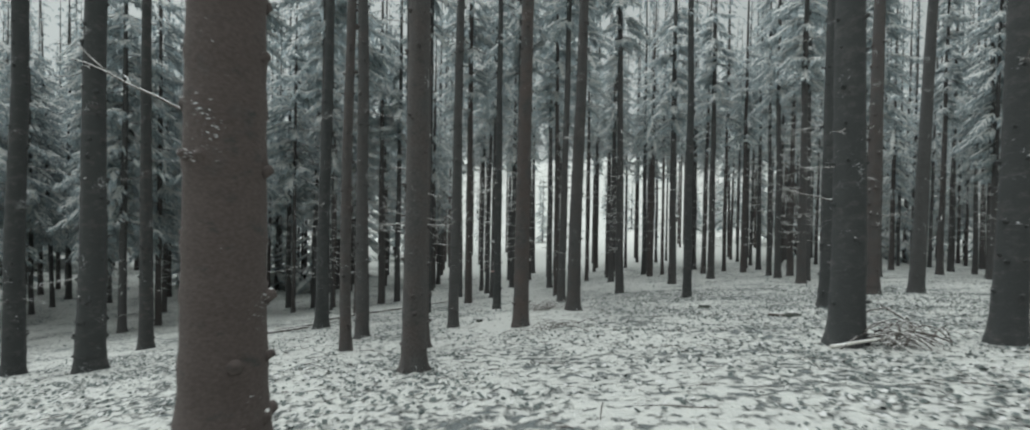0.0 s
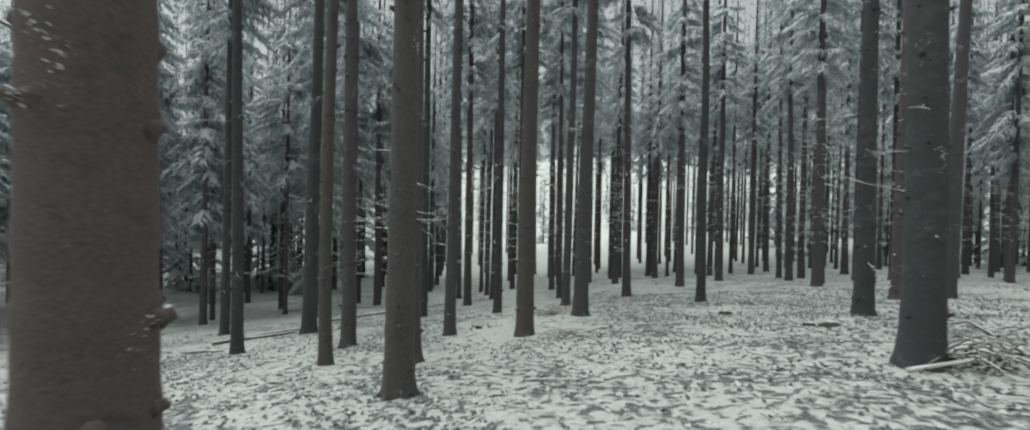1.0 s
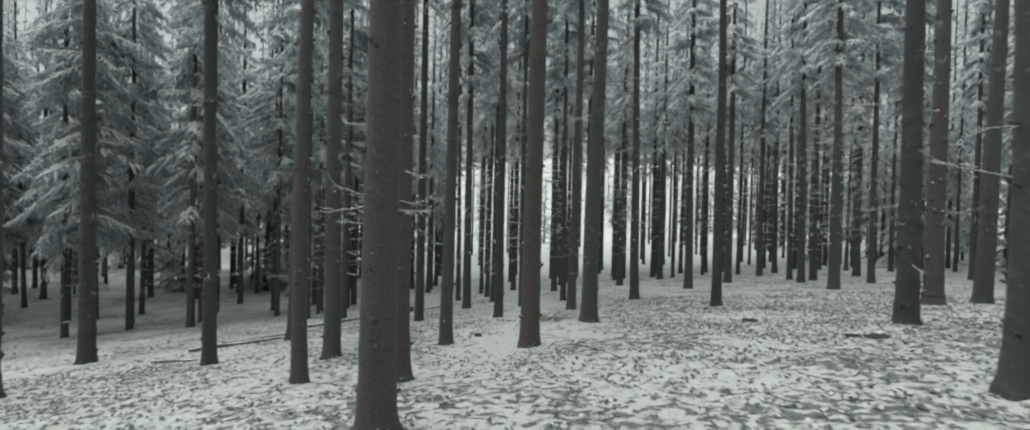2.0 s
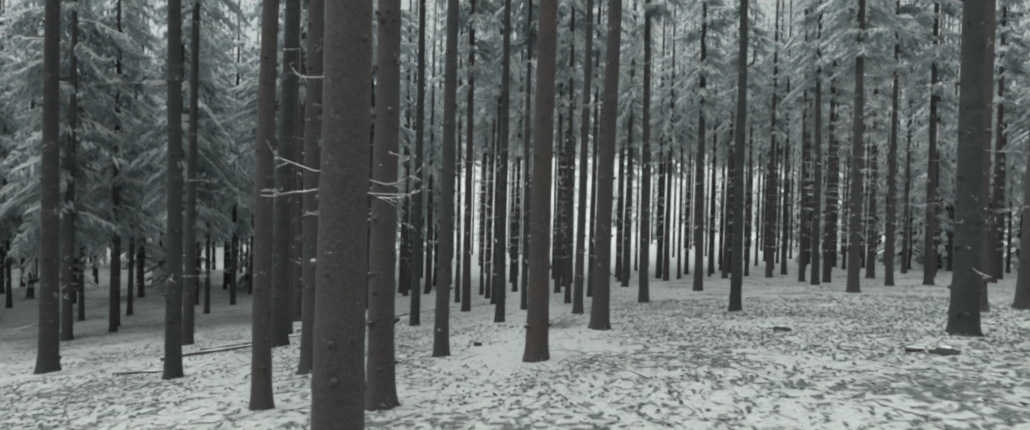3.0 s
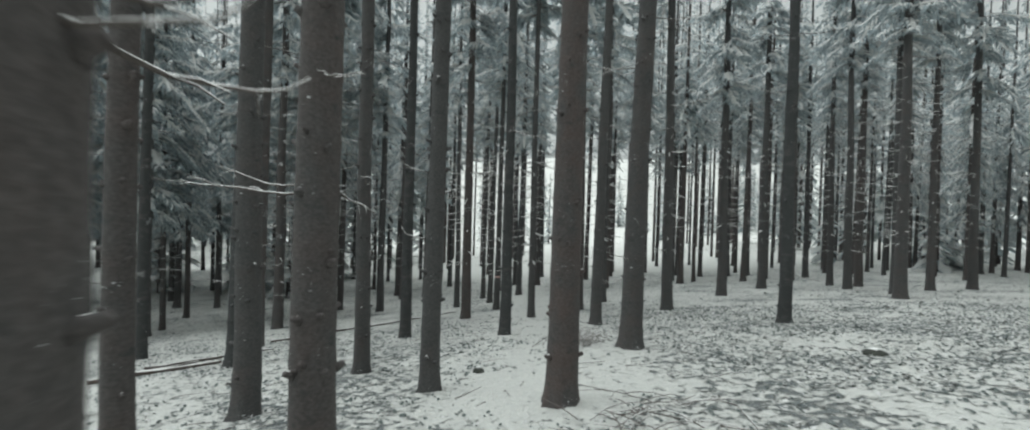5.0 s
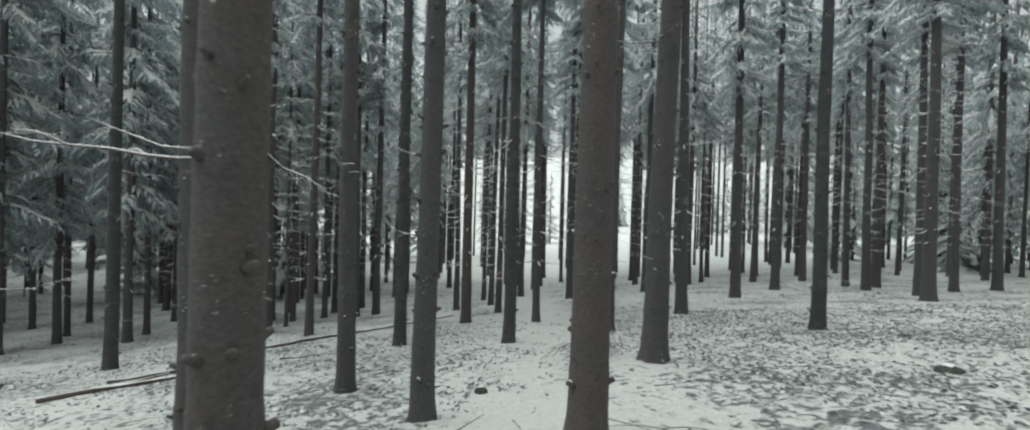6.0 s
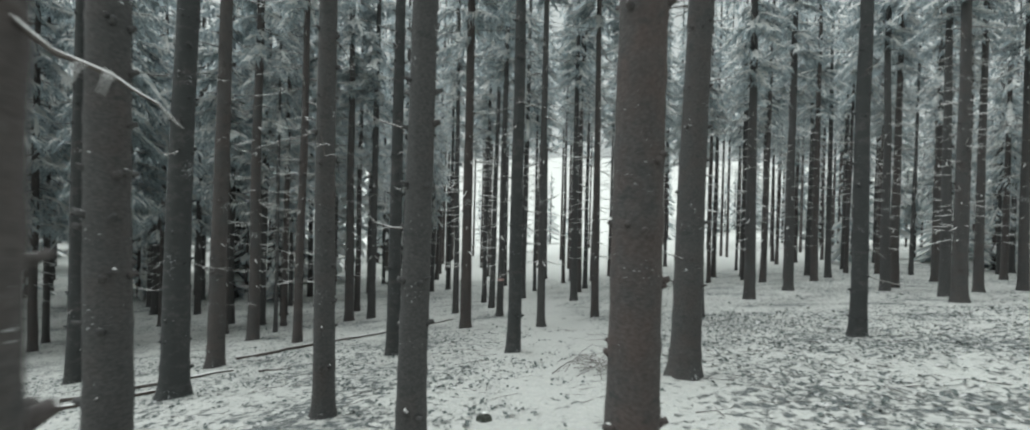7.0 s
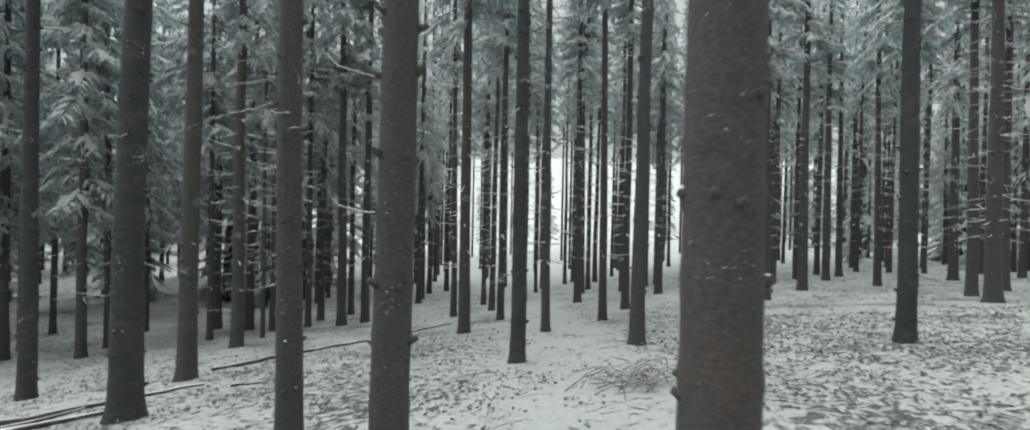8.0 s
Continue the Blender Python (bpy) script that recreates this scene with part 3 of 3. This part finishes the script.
wood(34, -62, -22, 44, 60, 2.0, (3.0, 6.0), lambda x, y: x < -0.5 * y)
wood(30, -30, -7, 44, 60, 1.7, (5.5, 9.0), lambda x, y: x > -0.6 * y)
wood(12, -46, -27, 22, 44, 2.4, (3.6, 6.0), lambda x, y: x < -0.98 * y)
wood(8, -44, -26, 33, 46, 1.9, (4.4, 6.0), lambda x, y: x < -0.78 * y)
wood(28, -10, 12, 41, 62, 1.7, (11.0, 14.0))
wood(40, 8, 34, 44, 62, 1.8, (9.5, 13.0))
wood(34, 26, 52, 27, 52, 2.0, (5.5, 9.0), lambda x, y: x > 0.72 * y)
wood(24, 34, 66, 46, 64, 2.2, (3.5, 7.0))
# unseen spruces beside and behind the start, added to shade the snow
wood(9, 13, 30, 2, 24, 3.2, (9.6, 11.0), lambda x, y: x > 1.05 * y + 5)
wood(6, -34, -14, -6, 13, 3.6, (9.6, 11.0), lambda x, y: x < -1.05 * y - 5)
wood(12, -16, 16, -12, -1.5, 3.2, (9.6, 12.0))


def far_wood():
    """The wood beyond: hundreds of spruces, too far to tell apart, their snow thickened to pale them as mist would,
    round a small open field.
    """
    rng = random.Random(23)
    s = Soup()
    # stands as (count, x0, x1, y0, y1, height, bare stem): young trees along both edges, low side, high side, young trees across the field, tall edge before it
    stands = ((50, -72, -17, 45, 60, (4, 10), (0.3, 0.9)), (34, 30, 66, 48, 62, (4, 9), (0.3, 0.9)), (95, -100, -14, 58, 100, (28, 37), (0.8, 4.0)), (95, 34, 110, 58, 100, (28, 37), (0.8, 4.0)),
              (110, -30, 95, 100, 170, (9, 18), (0.2, 1.5)), (70, -20, 42, 62, 92, (30, 38), (13.0, 17.0)))
    for count, x0, x1, y0, y1, height, stem in stands:
        for k in range(count):
            x, y = rng.uniform(x0, x1), rng.uniform(y0, y1)
            if y > 99 and -0.1 < x / y < 0.3 and k % 5 > 1:
                continue
            z0, h, z = float(slope(x, y)), rng.uniform(*height), rng.uniform(*stem)
            s.tube([(x, y, z0 - 0.2), (x, y, z0 + h * 0.5), (x, y, z0 + h)], [0.17, 0.11, 0.02], 5, 0, False)
            while z < h:
                reach = 2.2 * (1 - z / h) ** 0.8 + 0.2
                for _ in range(6):
                    a, L, dr = rng.uniform(0, 6.28), reach * rng.uniform(0.6, 1.2), rng.uniform(0.3, 0.8)
                    f, n = Vector((math.cos(a), math.sin(a), 0)), Vector((-math.sin(a), math.cos(a), 0))
                    p = Vector((x, y, z0 + z + rng.uniform(-0.45, 0.45)))
                    m, t = p + f * L * 0.6 - Vector((0, 0, L * dr * 0.4)), p + f * L - Vector((0, 0, L * dr))
                    wd, dn = L * rng.uniform(0.12, 0.24), Vector((0, 0, rng.uniform(0.1, 0.3)))
                    s.add([p, m - n * wd - dn, t, m + n * wd - dn], [(0, 1, 2), (0, 2, 3)], 1)
                    # snow over nearly the whole bough, in place of haze
                    u = Vector((0, 0, 0.07))
                    s.add([p.lerp(m, 0.25) + u, m - n * wd * 0.95 - dn * 0.85 + u, t + u, m + n * wd * 0.95 - dn * 0.85 + u], [(0, 1, 2), (0, 2, 3)], 2)
                z += rng.uniform(0.75, 1.15)
    ob = new("far_wood", s.mesh("far_wood", [BARK, NEEDLES, BOUGH_SNOW], False))
    return tagged(ob, label="distant snowy spruce wood beyond the clearing", category="wood", kind="stuff")


far_wood()


# ---------------------------------------------------------------- undergrowth and fallen wood
def patchiness(x, y):
    """How much low growth shows through the snow."""
    v = 0.42 + 0.9 * noise.noise(Vector((x * 0.35, y * 0.35, 21))) + 0.9 * noise.noise(Vector((x * 1.3, y * 1.3, 22)))
    v += 0.45 * max(0.0, min(1.0, (-x - 2.2) / 2)) * max(0.0, min(1.0, (11 - y) / 3))
    v += 0.6 * max(0.0, min(1.0, (x - 1.5) / 3)) - 0.35 * math.exp(-((x - 0.2) / 1.3) ** 2) * (1 if y > 12.5 else 0)
    return v


def build_undergrowth():
    rng = random.Random(31)
    s = Soup()
    for _ in range(70000):
        x, y = rng.uniform(-13, 16), 0.6 + 25 * rng.random() ** 1.25
        if abs(x) > 1.2 * y + 2 or rng.random() > patchiness(x, y) * 0.72:
            continue
        z = ground_z(x, y)
        for _ in range(rng.randint(1, 4)):
            a, ln, up = rng.uniform(0, 6.28), rng.uniform(0.02, 0.075), rng.uniform(0.0, 0.6)
            d = Vector((math.cos(a), math.sin(a), up)).normalized()
            n = Vector((-math.sin(a), math.cos(a), rng.uniform(-0.5, 0.5))) * ln * rng.uniform(0.3, 0.55)
            p = Vector((x + rng.uniform(-0.06, 0.06), y + rng.uniform(-0.06, 0.06), z + rng.uniform(-0.008, 0.02)))
            s.add([p, p + d * ln * 0.5 + n, p + d * ln, p + d * ln * 0.5 - n], [(0, 1, 2), (0, 2, 3)], 0 if rng.random() < 0.72 else 1)
    for _ in range(5500):
        x, y = rng.uniform(-24, 30), rng.uniform(19, 52)
        if abs(x) < 0.95 * y and rng.random() < patchiness(x, y) * 0.75:
            z = float(slope(x, y))
            for _ in range(rng.randint(1, 3)):
                a, ln = rng.uniform(0, 6.28), rng.uniform(0.06, 0.16)
                d = Vector((math.cos(a), math.sin(a), rng.uniform(0.0, 0.3))).normalized()
                n = Vector((-math.sin(a), math.cos(a), rng.uniform(-0.5, 0.5))) * ln * rng.uniform(0.2, 0.4)
                p = Vector((x + rng.uniform(-0.15, 0.15), y + rng.uniform(-0.15, 0.15), z + rng.uniform(-0.01, 0.03)))
                s.add([p, p + d * ln * 0.5 + n, p + d * ln, p + d * ln * 0.5 - n], [(0, 1, 2), (0, 2, 3)], 0 if rng.random() < 0.7 else 1)
    ob = new("undergrowth", s.mesh("undergrowth", [LEAF, CRUST], False))
    return tagged(ob, label="low dark bilberry growth poking through the snow", category="undergrowth", kind="stuff")


build_undergrowth()


def stick(s, x, y, heading, length, r, rng, slot=0, snow=1, lift=0.0, rise=0.0, arch=0.0):
    """A crooked fallen stick that follows the ground, with snow along its top."""
    pts, rad = [], []
    k = max(4, int(length / 0.35))
    h = radians(heading)
    for i in range(k + 1):
        t = i / k
        px, py = x + math.cos(h) * length * t, y + math.sin(h) * length * t
        w = rng.uniform(-0.5, 0.5) * r * 2
        px, py = px - math.sin(h) * w, py + math.cos(h) * w
        pts.append(Vector((px, py, ground_z(px, py) + r * 0.5 + lift + rise * t * length + arch * length * math.sin(math.pi * t))))
        rad.append(r * (1 - 0.55 * t))
    s.tube(pts, rad, 6 if r > 0.012 else 4, slot)
    if snow is not None:
        s.ridge([p + Vector((0, 0, q * 0.75)) for p, q in zip(pts, rad)], [q * max(0.05, rng.uniform(-0.4, 0.8)) for q in rad], r * 0.5 + 0.002, snow)


def fallen(name, label, category, x, y, heading, length, r, wood=WOOD, seed=1, group="", lift=0.012, rise=0.0):
    s = Soup()
    stick(s, x, y, heading, length, r, random.Random(seed), lift=lift, rise=rise)
    return tagged(new(name, s.mesh(name, [wood, SNOW])), label=label, category=category, group=group)


def heading_to(x0, y0, x1, y1):
    return math.degrees(math.atan2(y1 - y0, x1 - x0)), math.hypot(x1 - x0, y1 - y0)


def laid(name, label, category, x0, y0, x1, y1, r, wood=WOOD, seed=1, rise=0.0):
    a, ln = heading_to(x0, y0, x1, y1)
    return fallen(name, label, category, x0, y0, a, ln, r, wood, seed, rise=rise)


laid("fallen_pole", "long thin fallen spruce pole dusted with snow", "pole", -8.0, 22.6, -3.1, 29.6, 0.05, seed=2)
laid("fallen_log", "short broken log half buried in snow", "log", -8.9, 16.6, -7.2, 18.3, 0.06, BROKEN, 3)
laid("fallen_pole", "dark fallen pole lying beside spruce roots", "pole", -8.9, 18.2, -6.9, 20.4, 0.045, seed=4)
laid("fallen_branch", "dark fallen branch on the snow", "branch", -8.4, 14.4, -7.4, 14.5, 0.03, seed=5)
laid("fallen_branch", "long fallen branch on the snowy slope", "branch", -8.5, 17.3, -8.1, 18.9, 0.035, seed=6)
laid("fallen_branch", "thin fallen branch lying on snow", "branch", -6.1, 19.9, -5.5, 20.1, 0.025, seed=7)
laid("fallen_stick", "pale peeled stick lying at a trunk's foot", "stick", 4.2, 6.9, 4.85, 6.82, 0.028, PALE, 8, rise=0.16)
laid("fallen_branch", "snow-covered branch lying by a stout spruce", "branch", 5.65, 11.55, 6.1, 11.25, 0.04, seed=9)


def stump(name, label, category, x, y, r, h, seed):
    """A low dark hump with an uneven rim and a patch of snow on top."""
    rng = random.Random(seed)
    s, k = Soup(), 14
    vs, top = [], []
    for q, z in ((1.15, -0.06), (1.0, h * 0.35), (0.85, h * 0.8), (0.55, h)):
        for j in range(k):
            a = 6.2832 * j / k
            w = r * q * (1 + 0.28 * noise.noise(Vector((math.cos(a) * 1.6 + seed, math.sin(a) * 1.6, z * 6))))
            vs.append((w * math.cos(a) * 1.3, w * math.sin(a), z + 0.25 * h * noise.noise(Vector((math.cos(a) * 2, math.sin(a) * 2 + seed, 4)))))
    vs.append((0, 0, h * 0.95))
    fs = [(i * k + j, i * k + (j + 1) % k, (i + 1) * k + (j + 1) % k, (i + 1) * k + j) for i in range(3) for j in range(k)]
    s.add(vs, fs + [(3 * k + j, 3 * k + (j + 1) % k, 4 * k) for j in range(k)], 0)
    body = new(name, s.mesh(name, [DARK_LUMP]))
    body.location = (x, y, ground_z(x, y))
    tagged(body, label=label, category=category)
    c = Soup()
    vs = [(p[0] * 0.85 - 0.1 * r, p[1] * 0.85, p[2] + 0.02) for p in vs[3 * k:]]
    vs[-1] = (-0.1 * r, 0, h + 0.05 * r + 0.03)
    c.add(vs, [(j, (j + 1) % k, k) for j in range(k)], 0)
    part("snow_cap", c.mesh("snow_cap", [SNOW]), body)
    return body


stump("dark_hump", "low dark hump half covered with snow", "stump", 5.28, 14.4, 0.15, 0.1, 3)
stump("earth_clod", "small dark clod of earth lying on snow", "clod", -0.95, 14.65, 0.07, 0.07, 8)
# a dark lump stands in for a hole, the hole's shade in its colour
stump("dark_hump", "flat dark lump in place of a shaded hole by a spruce", "stump", 6.0, 11.2, 0.14, 0.08, 12)


def brush_heap(x, y, spread_r, count, label, seed, thick=0.014, arched=0.22, snowy=0.5):
    """A loose heap of crossed dead branches under snow."""
    rng = random.Random(seed)
    heap = new("brush_heap")
    tagged(heap, label=label, category="brushwood", group="brush heaps")
    for _ in range(count):
        s = Soup()
        a = rng.uniform(0, 360)
        q, t = rng.uniform(0, spread_r), rng.uniform(0, 6.28)
        ln = rng.uniform(0.35, 1.0)
        stick(s, x + q * math.cos(t) - math.cos(radians(a)) * ln / 2, y + q * math.sin(t) - math.sin(radians(a)) * ln / 2, a, ln,
              rng.uniform(0.005, thick), rng, snow=1 if rng.random() < snowy else None, lift=rng.uniform(0, 0.06), rise=rng.uniform(-0.03, 0.2), arch=rng.uniform(-0.02, arched))
        part("branch", s.mesh("branch", [TWIG, SNOW]), heap)
    return heap


brush_heap(5.1, 6.95, 0.5, 44, "tangled heap of snowy dead branches by a trunk", 41, 0.016, 0.42, 0.95)
brush_heap(1.1, 17.3, 0.85, 80, "low heap of fine dead twigs in snow", 42, 0.009, 0.34, 0.95)
brush_heap(0.85, 11.3, 1.1, 34, "scattered dead branches lying around a trunk's foot", 43, 0.008, 0.16, 0.4)


def build_twig_litter():
    rng = random.Random(51)
    s = Soup()
    for _ in range(700):
        x, y = rng.uniform(-10, 12), rng.uniform(1.5, 24)
        if abs(x) < 1.2 * y + 1:
            stick(s, x, y, rng.uniform(0, 360), rng.uniform(0.15, 0.8), rng.uniform(0.003, 0.008), rng, snow=None if rng.random() < 0.6 else 1)
    return tagged(new("twig_litter", s.mesh("twig_litter", [TWIG, CRUST])), label="thin dead twigs strewn over the snow", category="twigs", kind="stuff")


build_twig_litter()
